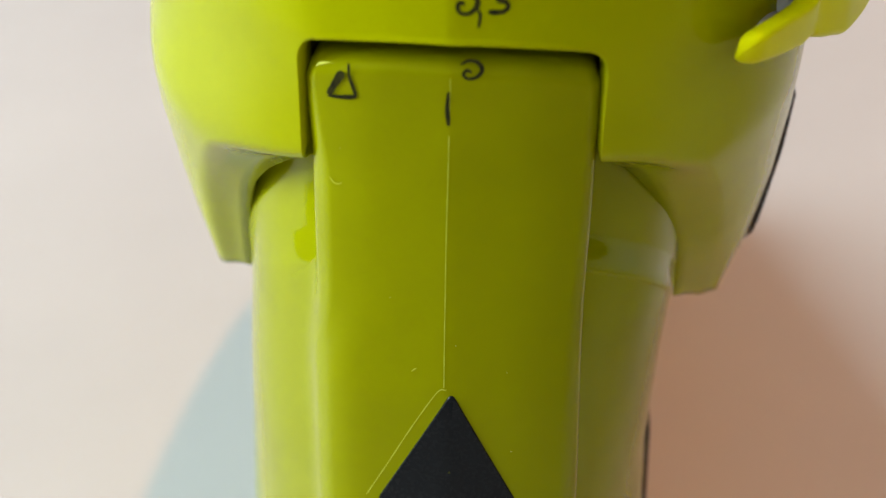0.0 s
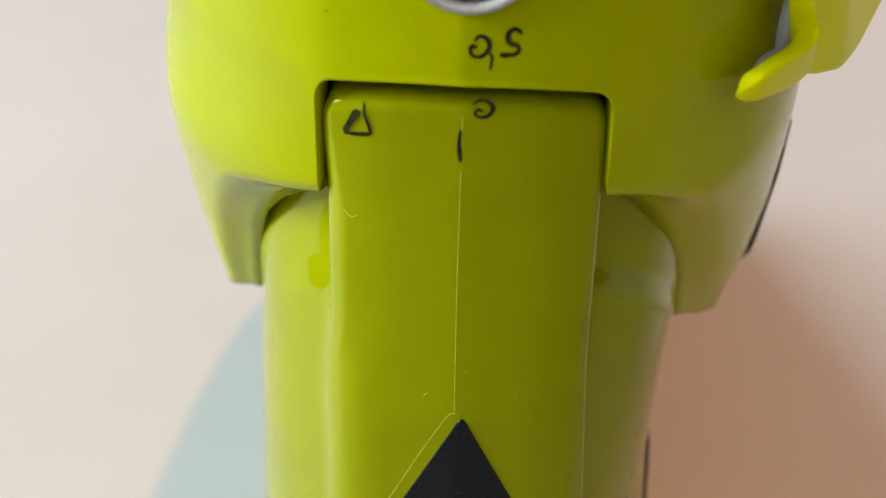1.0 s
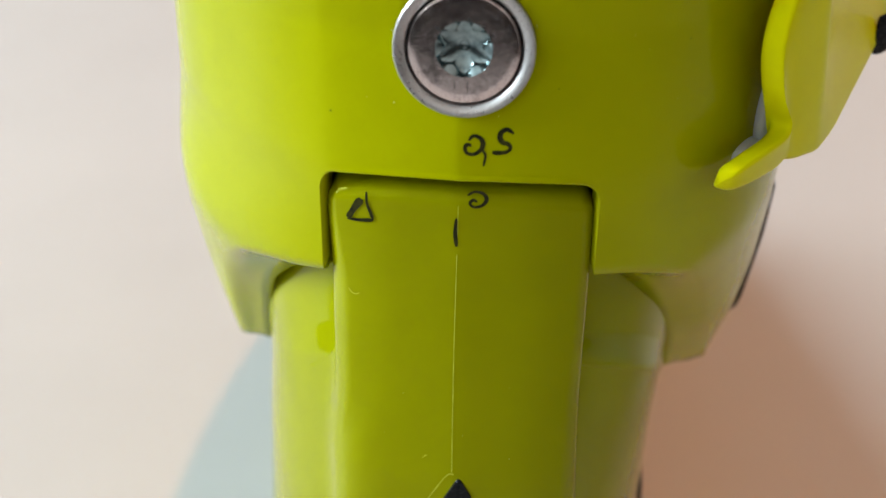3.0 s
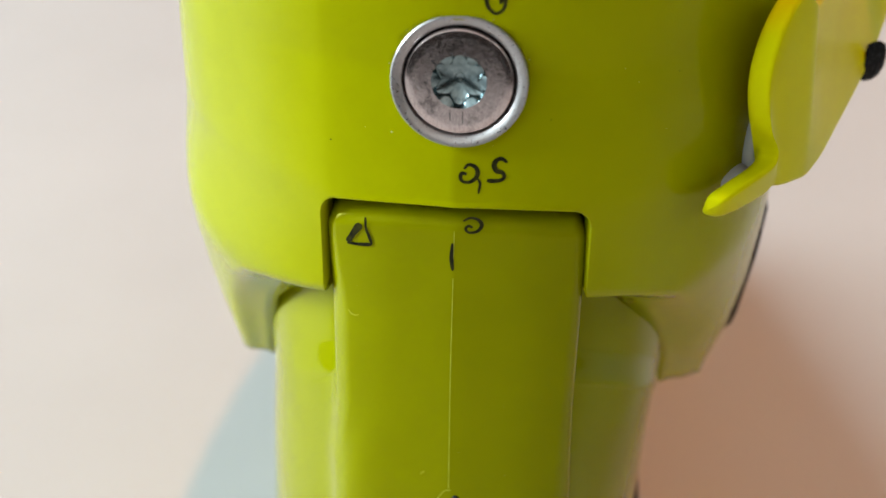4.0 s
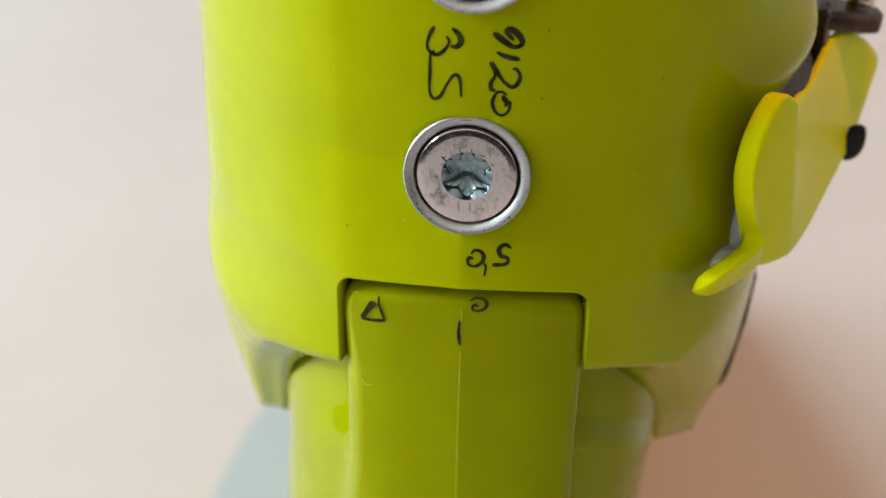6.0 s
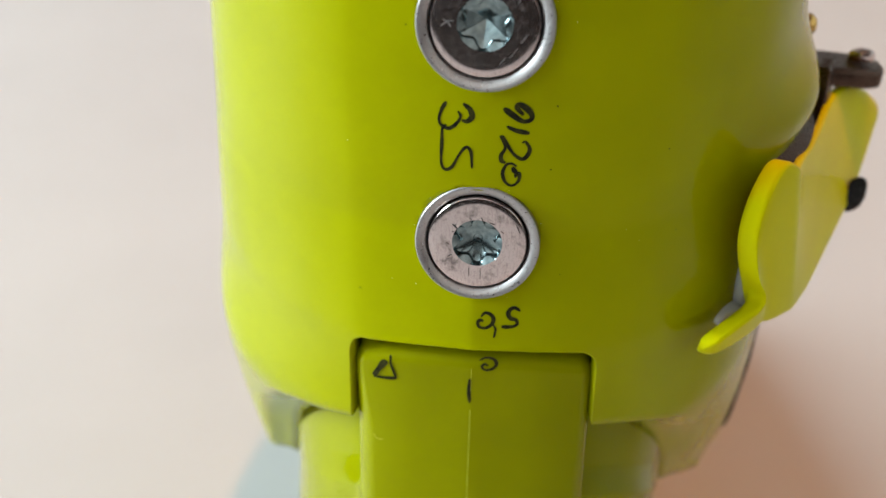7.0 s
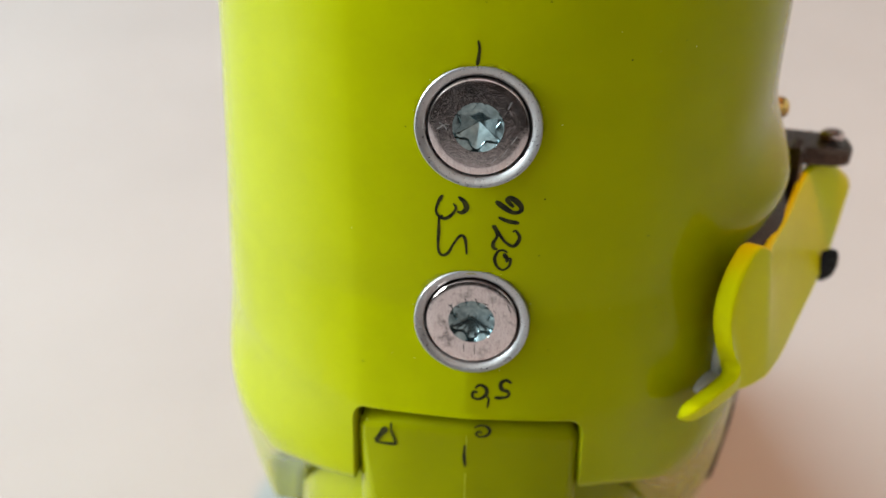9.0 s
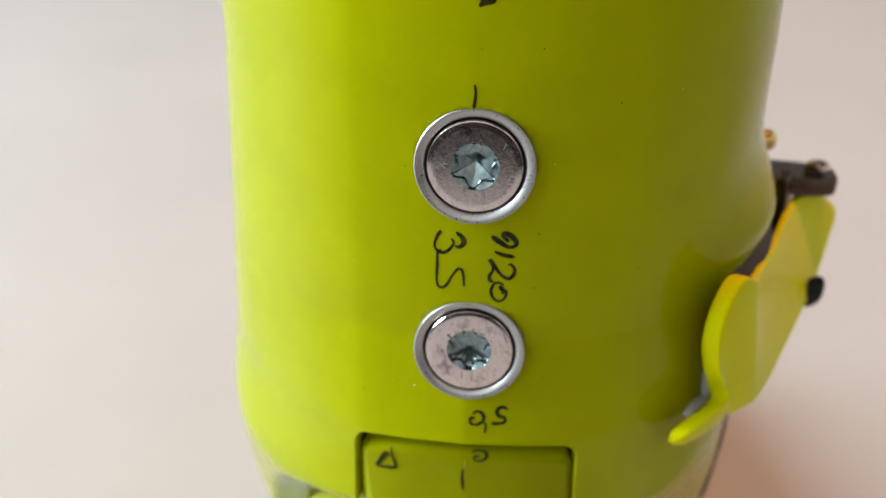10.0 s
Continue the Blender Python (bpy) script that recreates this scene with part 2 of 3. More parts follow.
WIDE = {1: ((140, 162, 180, 195, 225, 238, 252, 273, 291, 350), (50.6, 55.2, 56.8, 57, 56.4, 54.3, 53.8, 53.7, 53.9, 53)),
        -1: ((140, 151, 167, 180, 195, 224, 254, 291, 350), (53, 54.6, 56.8, 58, 58.5, 56.6, 53.9, 51.4, 50.9))}


RIMS = {k: [tuple(p) for p in spline(v, 1.0)] for k, v in RIM_KEYS.items()}


def cuff_a(z, side=1):
    return table(z, *WIDE[side])


def rim_at(z, side):
    """The rim below its turn: across, forward."""
    r = RIMS[side][::-1]
    return table(z, [p[2] for p in r], [p[0] for p in r]), table(z, [p[2] for p in r], [p[1] for p in r])


def bow(u, z):
    """The cuff's section: a flat rear with tighter corners, 1 in the middle and 0 at the side."""
    n = 2.2 + 0.25 * smooth(215, 250, z)
    return max(0.0, 1 - abs(u) ** n) ** (1 / n)


def cuff_b(z, side=1):
    high = YC - table(z, (211, 229, 240, 250, 300, 350), (-3.5, -3, -1, 0.8, 1, 3))
    if z >= 211:
        return high
    x, y = rim_at(z, side)
    low = (YC - y) / max(0.17, bow(x / cuff_a(z, side), z))
    return low + (high - low) * smooth(203, 211, z)


def soft_bend(v, w=1.5):
    """0 below zero, rising as v above it, with a soft knee."""
    return 0.5 * (v + math.hypot(v, w))


def ridge(x, z):
    """The rear crease and the flat facets beside it."""
    k = 1.5 - 1.15 * smooth(247, 239, z)
    crease = (0.7 + 0.75 * smooth(262, 238, z)) * (1 - math.exp((k - math.hypot(x, k)) / 18))
    if x > 0:
        return crease + 0.09 * soft_bend(x - 28, 1.2)
    return crease * smooth(150, 205, z) + 0.14 * soft_bend(-20 - x, 1.0) * smooth(206, 226, z)


def cuff_at(phi, z):
    """A point of the cuff's outside; phi in degrees from the rear, to the right."""
    s, c = math.sin(radians(phi)), math.cos(radians(phi))
    side = 1 if phi >= 0 else -1
    # the unseen front is drawn out long and boxy to shape the floor shadow
    a, b = cuff_a(z, side), cuff_b(z, side) if c > 0 else 60.0 + 155 * smooth(165, 290, z)
    boss = 4.9 * math.exp(-((phi - 76) / 15) ** 2 - ((z - 257) / 9.5) ** 2)
    if c < 0:
        return (a * math.copysign(abs(s) ** 0.4, s), YC + b * abs(c) ** 0.6, z)
    x = (a + boss) * s
    return (x, YC - (b + boss) * bow(s, z) + ridge(x, z), z)


def cuff_y(x, z):
    side = 1 if x >= 0 else -1
    return YC - cuff_b(z, side) * bow(x / cuff_a(z, side), z) + ridge(x, z)


def spread(a, b, n):
    return [a + (b - a) * i / n for i in range(n + 1)]


BOLTS = ((0.4, 249.15), (0.98, 285.9))     # across, up


def build_cuff():
    datas = []
    levels = spread(236, 302, 66) + spread(305, 350, 15)
    for sgn in (1, -1):
        turn_z = TURN_Z[sgn]
        turn_x = rim_at(turn_z, sgn)[0]
        wide = cuff_a(227.5, sgn)
        turn_phi = math.degrees(math.asin(turn_x / cuff_a(turn_z, sgn)))
        # columns from the rear line to the front, with the height of the lower edge
        cols = []
        nw = 20.4 if sgn > 0 else 21.0
        for x in [0, 0.12, 0.5, 1] + spread(2, nw - 3, 14):
            cols.append((math.degrees(math.asin(x / wide)), 227.6 + 1.5 * (1 - (x / 18) ** 2)))
        for k in range(1, 7):
            x = nw - 3 + 3 * math.sin(radians(k * 15))
            cols.append((math.degrees(math.asin(x / wide)), 224.7 + 3 * math.cos(radians(k * 15))))
        notch = len(cols)
        side = cols[-1][0]
        rim = [p for p in RIMS[sgn] if p[2] >= turn_z]
        lip = []
        for phi in [side, side + 0.15] + spread(side + 0.5, turn_phi, 18):
            x = cuff_a(207, sgn) * math.sin(radians(phi))
            lip.append((phi, table(x, [p[0] for p in rim], [p[2] for p in rim]) if phi < turn_phi else turn_z))
        cols += lip
        rest = [(phi, turn_z) for phi in spread(turn_phi, 180, 52)[1:]]
        cols += rest
        upper = cols[:notch] + [(phi, 224.7) for phi, zb in cols[notch + 1:]]
        rows = []
        for k, sink in [(0, 1.0), (0.15, 0.55), (0.35, 0.2), (0.6, -0.03), (0.9, -0.13), (1.3, -0.11), (1.8, -0.03)] + [(q, 0) for q in range(2, 13)]:
            row = []
            for i, (phi, zb) in enumerate(upper):
                x, y, z = cuff_at(sgn * phi if phi else 0, zb + (236 - zb) * k / 12)
                row.append((x, y + sink * (1 - smooth(notch - 9, notch - 3, i)), z))
            rows.append(row)
        rows += [[cuff_at(sgn * phi if phi else 0, z) for phi, zb in upper] for z in levels[1:]]
        lower_rows = [[cuff_at(sgn * phi, zb + (224.7 - zb) * k / 14) for phi, zb in cols[notch:]] for k in range(15)]
        verts, faces = joined(grid([r[::sgn] for r in lower_rows]), grid([r[::sgn] for r in rows]))
        kept = []
        for f in faces:
            cx, cz = (sum(verts[i][k] for i in f) / 4 for k in (0, 2))
            if min(verts[i][1] for i in f) > YC or all(math.hypot(cx - bx, cz - bz) > 9.0 for bx, bz in BOLTS):
                kept.append(f)
        datas.append((verts, kept))
        # the skirt over the ankle
        base = [turn_phi] + [p for p, _ in rest]
        rows = []
        low = RIMS[sgn][-1][2]
        for z in spread(turn_z, low, 28):
            x, y = rim_at(z, sgn)
            p0 = math.degrees(math.asin(min(0.999, x / cuff_a(z, sgn)))) if z < turn_z else turn_phi
            row = []
            for p in base:
                phi = p0 + (p - turn_phi) * (180 - p0) / (180 - turn_phi)
                row.append(cuff_at(sgn * phi, z))
            rows.append(row)
        datas.append(grid([r[::-sgn] for r in rows]))
        # the hollow that rolls in from the rim to the arch
        edge = [cuff_at(sgn * phi, z) for phi, z in lip] + [r[0] for r in rows[1:]]
        back = [cuff_at(sgn * phi, z + 1.5) for phi, z in lip] + [r[1] for r in rows[1:]]
        on = [(np.array(e) - b) / (math.dist(e, b) + 1e-6) for e, b in zip(edge, back)]
        on = [sum(on[max(0, i - 5):i + 6]) / len(on[max(0, i - 5):i + 6]) for i in range(len(on))]
        arch = spline([(sgn * x, y, z) for x, y, z in ARCHES[sgn]], 0.6)
        walked = np.r_[0, np.cumsum([math.dist(a, b) for a, b in zip(edge, edge[1:])])]
        arch_w = np.r_[0, np.cumsum([math.dist(a, b) for a, b in zip(arch, arch[1:])])]
        band = []
        for t in [0, 0.04, 0.08, 0.13, 0.18, 0.24, 0.3, 0.38, 0.46, 0.56, 0.68, 0.82, 1]:
            row = []
            for e, d, w in zip(edge, on, walked / walked[-1]):
                g = np.array([float(np.interp(w * arch_w[-1], arch_w, [q[i] for q in arch])) for i in range(3)])
                e = np.array(e)
                roll = min(4.5, 0.42 * np.linalg.norm(g - e))
                mid = e * 0.5 + g * 0.5 + np.array((0, 0.8, 0))
                row.append(tuple((1 - t) ** 3 * e + 3 * t * (1 - t) ** 2 * (e + d * roll) + 3 * t * t * (1 - t) * mid + t ** 3 * g))
            band.append(row)
        datas.append(grid([r[::-sgn] for r in band]))
    return joined(*datas)


cuff = part("cuff", build_cuff(), LIME, boot, "glossy lime green upper cuff with pen marks", sharp=32)
wall_mod = cuff.modifiers.new("thickness", "SOLIDIFY")
wall_mod.thickness, wall_mod.offset = 0.0032, -1.0

# unseen filling, added to stop lamp light leaking down through the open cuff
rows = []
for k, z in [(0.935, z) for z in spread(285, 352, 10)] + [(0.91, 357), (0.85, 360), (0.6, 361), (0.02, 361)]:
    row = []
    for phi in range(-180, 180, 5):
        x, y, _ = cuff_at(phi, min(z, 350))
        row.append((x * k, YC + 30 + (y - YC - 30) * k, z))
    rows.append(row)
part("liner_light_stop", grid(rows, ring=True), FOAM, boot, "unseen dark foam filling that stops light through the cuff")

# ---- lower shell ----
SPINE_Z, SPINE_Y = (0, 40, 80, 120, 150, 173, 190, 207, 219, 226, 230), (-18, -18, -17, -15.5, -13, -9.7, -6, -3, -1.6, -1.2, -1.2)


def spine_bow(x):
    """How far the strip falls back from its middle crease."""
    return 0.0032 * x * x + 0.062 * (math.hypot(x, 0.6) - 0.6)


def spine_line(z):
    return table(z, SPINE_Z, SPINE_Y)


def shell_body(phi, z):
    """The heel below the ledge: across, forward."""
    s, c = math.sin(radians(phi)), math.cos(radians(phi))
    a = table(z, (0, 30, 60, 88, 121, 150, 175, 200, 230), (40, 44, 45, 44.2, 42.6, 41.5, 40.3, 39, 38))
    rear = spine_line(z) + table(z, (0, 150, 180, 200), (1.2, 1.4, 3, 5))
    narrow = max(0.0, s) * table(z, (60, 90, 125, 150, 175), (0, 0.3, 2.0, 1.4, 0))
    return a * s - narrow, 48 - ((48 - rear) if c > 0 else 52) * c


def ledge_z(phi):
    """Height of the ledge where the heel meets the neck."""
    k = smooth(-20, 20, phi)
    z = 180.0
    for _ in range(14):
        z = 0.4 * z + 0.6 * (192.5 + 2 * k - (0.87 + 0.08 * k) * min(62, max(shell_body(phi, z)[1], 0)))
    return z


def shell_at(phi, z):
    s, c = math.sin(radians(phi)), math.cos(radians(phi))
    bx, by = shell_body(phi, z)
    k = smooth(-20, 20, phi)
    nx, ny = (44.0 - 2.2 * k) * s, 53 - (43 + 3 * k if c > 0 else 44) * c
    d = z - ledge_z(phi)
    crisp = 0.7 * smooth(-1.1, 1.1, d) + 0.3 * smooth(0, 12, d)
    soft = 0.25 * smooth(-1.5, 2, d) + 0.75 * smooth(-2, 11, d)
    t = soft + (crisp - soft) * k
    bead = 0.4 * math.exp(-((d + 0.5) / 0.6) ** 2) * k
    return (bx + (nx - bx) * t + bead * s + table(z, (60, 90, 150, 188), (-4.5, -4, -1.8, 0)), by + (ny - by) * t - bead * c, z)


rows = []
for at, d in [(i / 30, None) for i in range(30)] + [(0, v) for v in spread(-14, -2, 16) + spread(-1.8, 1.8, 18) + spread(2, 17, 20)] + [(1 + i / 8, None) for i in range(1, 9)]:
    row = []
    for k in range(180):
        phi = -180 + 2 * k
        zl = ledge_z(phi)
        z = zl + d if d is not None else (16 + (zl - 30) * at if at < 1 else zl + 17 + (228 - zl - 17) * (at - 1))
        row.append(shell_at(phi, z))
    rows.append(row)
foot = []
for y in spread(45, 292, 40):
    w = table(y, (45, 120, 200, 250, 280, 292), (44, 46, 50, 47, 38, 30))
    h = table(y, (45, 90, 150, 220, 270, 292), (130, 118, 92, 72, 60, 40))
    ring = []
    for k in range(49):
        g = math.pi * k / 48
        ring.append((w * math.copysign(abs(math.cos(g)) ** 0.75, math.cos(g)), y, 16 + (h - 16) * abs(math.sin(g)) ** 0.75))
    foot.append(ring)
lower = part("lower_shell", joined(grid(rows, ring=True), grid(foot)), SHADED_SHELL, boot, "lime green lower shell around heel and foot", sharp=60, close=True)


def heel_y(x, z):
    """How far forward the heel's left side lies at x across."""
    lo, hi = -80.0, 0.0
    for _ in range(22):
        mid = (lo + hi) / 2
        lo, hi = (mid, hi) if shell_at(mid, z)[0] < x else (lo, mid)
    return shell_at(lo, z)[1]


def soft_min(a, b, w):
    h = min(1, max(0, 0.5 + 0.5 * (b - a) / w))
    return b + (a - b) * h - w * h * (1 - h)


def build_spine():
    """The raised rear strip that runs up into the notch of the cuff."""
    r = 2.6
    rows = []
    heights = spread(30, 150, 24) + spread(152, 222, 36) + [222.8, 223.5, 223.8, 224.2, 224.6, 225, 225.4, 225.8, 226.1, 226.3, 226.4]
    for z in heights:
        top = max(0.0, z - 223.6) / 2.8
        back = 2.8 * (1 - math.sqrt(max(0, 1 - top * top)))
        y0 = spine_line(z) + back
        row = []
        for side in (-1, 1):
            # the left edge melts into the heel further down, the right one stays crisp
            melt = smooth(191, 172, z) if side < 0 else 0
            r = 2.4 + (2.2 * smooth(222, 205, z) + 1.5 * melt if side < 0 else 1.6 * smooth(215, 150, z))
            half = 20.6 + 1.0 * melt if side < 0 else 20.05 + 1.4 * smooth(190, 145, z)
            xs = [half - r + r * math.sin(radians(w)) for w in (90, 80, 70, 60, 48, 36, 24, 12)] + [10.5, 9.0, 7.5, 5, 2.5, 1, 0.4, 0.1]
            wide = [32, 30, 28, 26, 24.5, 23, 21.5, 20, 18, 15, 12, 8, 4, 1, 0.4, 0.1]
            hw = half - (back * 0.8 if top else 0)
            line = [(side * hw, y0 + 18, z)] if not melt else [(side * (half + (33 - half) * melt), y0 + 20 + 14 * melt, z)]
            for x, x2 in zip(xs, wide):
                x += (x2 - x) * melt
                edge = max(0, x - (half - r))
                y = y0 + spine_bow(min(x, half)) + (r - math.sqrt(max(0, r * r - min(edge, r) ** 2))) + 4 * max(0, x - half)
                if melt and x > 14:
                    y = soft_min(y, heel_y(-x, z) - 0.04 + 0.5 * smooth(27, 32, x), 0.05 + 7 * melt * smooth(14, 20, x) * smooth(31, 25, x))
                line.append((side * x * hw / half, y, z))
            row += line + [(0, y0, z)] if side < 0 else line[::-1]
        # the upper end is arched, with round corners
        fall = smooth(214, 226.4, z)
        rows.append([(x, y, z - fall * (0.0042 * x * x + 1.1 * smooth(17, 20.5, abs(x)) ** 2)) for x, y, z in row])
    rows.append([(x, spine_line(226) + 18, z) for x, y, z in rows[-1]])
    return grid(rows)


spine = part("spine", build_spine(), SHADED_SHELL, boot, "raised lime green rear strip with pen marks", sharp=50)


def spine_y(x, z):
    return spine_line(z) + spine_bow(x)


def plate_on(outline, face, lift, thick):
    """A thin plate of an outline (x, z), laid over a surface y = face(x, z)."""
    n = len(outline)
    cx, cz = sum(p[0] for p in outline) / n, sum(p[1] for p in outline) / n
    rows = [[(x, face(x, z) + thick, z) for x, z in outline]]
    for k, l in ((1.0, 0.35), (0.985, 1.0), (0.66, 1.0), (0.33, 1.0), (0.02, 1.0)):
        row = []
        for x, z in outline:
            px_, pz_ = cx + (x - cx) * k, cz + (z - cz) * k
            row.append((px_, face(px_, pz_) - lift * l, pz_))
        rows.append(row)
    return grid(rows, ring=True)


def rounded(corners, r, seg=5):
    """A closed outline with round corners."""
    out, n = [], len(corners)
    for i in range(n):
        p, a, b = (np.array(corners[j % n], float) for j in (i, i - 1, i + 1))
        u, v = (a - p) / np.linalg.norm(a - p), (b - p) / np.linalg.norm(b - p)
        for k in range(seg + 1):
            t = k / seg
            out.append(tuple((1 - t) ** 2 * (p + u * r) + 2 * t * (1 - t) * p + t * t * (p + v * r)))
    fine = []
    for a, b in zip(out, out[1:] + out[:1]):
        m = max(1, int(math.dist(a, b) / 2))
        fine += [(a[0] + (b[0] - a[0]) * k / m, a[1] + (b[1] - a[1]) * k / m) for k in range(m)]
    return fine


part("heel_insert", plate_on(rounded([(1.0, 174.6), (-11.0, 151.6), (12.6, 151.6)], 1.6), spine_y, 0.25, 1.0), BLACK, spine, "black triangular plastic insert")


def stroke(points, face, width, lift=0.07):
    """A pen stroke along (x, z) points, laid over a surface."""
    line = spline(points, 0.18)
    rows = []
    n = len(line)
    for i, p in enumerate(line):
        d = line[min(n - 1, i + 1)] - line[max(0, i - 1)]
        d = d / (np.linalg.norm(d) + 1e-9)
        across = np.array([-d[1], d[0]])
        end = min(i, n - 1 - i) * 0.18
        w = width / 2 * (0.55 + 0.45 * min(1, end / 0.5)) * (1 + 0.18 * math.sin(i * 0.23 + width * 7))
        rows.append([(q[0], face(q[0], q[1]) - lift, q[1]) for q in (p - across * w, p, p + across * w)])
    return grid(rows)


def marks(strokes, face, parent, width, label):
    for name, points, k in strokes:
        part(name, stroke(points, face, width * k), INK, parent, label)


marks([
    ("pen_digit", [(-2.04, 272.8), (-1.04, 271.8), (-0.75, 270.7), (-1.44, 269.9), (-2.24, 270.0)], 1.15),
    ("pen_digit", [(-2.84, 271.5), (-2.44, 270.6), (-3.13, 269.3), (-4.23, 268.5), (-5.32, 269.0), (-5.62, 270.1), (-5.12, 271.8), (-4.53, 272.9)], 0.8),
    ("pen_digit", [(-4.53, 269.1), (-5.12, 268.5), (-5.22, 266.1), (-5.32, 262.6), (-4.73, 261.4), (-3.73, 261.9), (-2.84, 263.7), (-1.94, 265.2), (-1.34, 265.5), (-0.84, 264.6), (-0.65, 261.9)], 0.72),
    ("pen_digit", [(3.83, 272.3), (5.13, 271.2), (6.62, 270.2), (7.71, 270.4), (7.91, 271.2), (7.12, 272.3), (6.12, 272.9), (5.72, 272.4), (6.72, 271.2)], 1.3),
    ("pen_digit", [(4.33, 269.3), (5.82, 268.6), (7.71, 268.2)], 1.05),
    ("pen_digit", [(6.72, 266.5), (7.12, 266.8), (7.81, 265.6), (7.51, 264.4), (6.72, 263.8), (5.52, 264.6), (4.43, 266.3), (3.63, 267.6), (4.23, 265.8), (3.63, 264.4), (3.73, 263.4), (4.33, 263.1)], 0.9),
    ("pen_digit", [(6.22, 261.3), (5.52, 262.3), (5.42, 261.8), (6.02, 261.1), (5.72, 260.7), (6.42, 261.3), (6.32, 259.9), (5.33, 259.1), (4.33, 259.8), (3.93, 261.3), (4.43, 262.7), (5.23, 263.0), (6.02, 262.5)], 0.75),
    ("pen_digit", [(1.33, 235.62), (1.96, 236.31), (2.86, 236.05), (3.33, 235.24), (3.1, 234.29), (2.16, 233.6), (1.17, 233.72), (0.84, 234.4), (1.09, 235.0), (1.74, 234.87)], 0.9),
    ("pen_comma", [(3.36, 234.15), (3.72, 233.42), (3.63, 232.5), (3.5, 231.8)], 0.7),
    ("pen_digit", [(7.59, 236.63), (6.67, 237.24), (5.87, 236.85), (5.69, 236.04), (6.11, 235.31), (6.89, 235.08), (7.2, 234.4), (6.61, 233.89), (5.52, 233.79), (4.69, 233.85)], 1.0),
    ("pen_line", [(0.7, 299.5), (0.9, 298.0), (0.6, 295.5)], 0.75),
    ("pen_arrow", [(1.2, 311.9), (1.79, 312.4), (3.29, 312.9), (2.29, 313.5), (1.4, 312.2)], 1.2),
], cuff_y, cuff, 0.66, "black pen writing on the plastic")
marks([
    ("pen_digit", [(1.26, 225.89), (2.27, 226.5), (3.51, 226.2), (4.04, 225.15), (3.4, 224.14), (2.2, 223.87), (1.61, 224.49), (2.07, 225.07), (2.66, 224.76)], 0.85),
    ("pen_triangle", [(-14.79, 223.28), (-16.05, 221.26), (-16.98, 219.6)], 1.7),
    ("pen_triangle", [(-17.1, 219.4), (-15.13, 219.48), (-13.02, 219.79)], 0.9),
    ("pen_triangle", [(-13.93, 224.63), (-13.91, 222.67), (-13.45, 221.19), (-13.06, 219.82)], 0.75),
    ("pen_line", [(-0.36, 221.83), (-0.5, 219.27), (-0.3, 216.83)], 0.9),
], spine_y, spine, 0.62, "black pen mark on the plastic")
# the glint along the burrs, laid on as pale ribbons
part("moulding_line", stroke([(-0.2, 215.5), (-0.35, 200), (-0.3, 185), (-0.2, 175.2)], spine_y, 0.11, 0.07), GLINT_AND_SCRATCH, spine, "thin moulding burr, its glint painted as a pale line")
part("moulding_line", stroke([(-0.1, 224), (-0.15, 220), (-0.2, 217.6)], spine_y, 0.08, 0.05), GLINT_AND_SCRATCH, spine, "thin moulding burr, its glint painted as a pale line")
part("moulding_line", stroke([(0.2, 174.9), (-1.3, 174.2), (-5, 167.6), (-9, 159.6), (-12.6, 152.5)], spine_y, 0.15, 0.08), GLINT_AND_SCRATCH, spine, "thin moulding burr, its glint painted as a pale line")


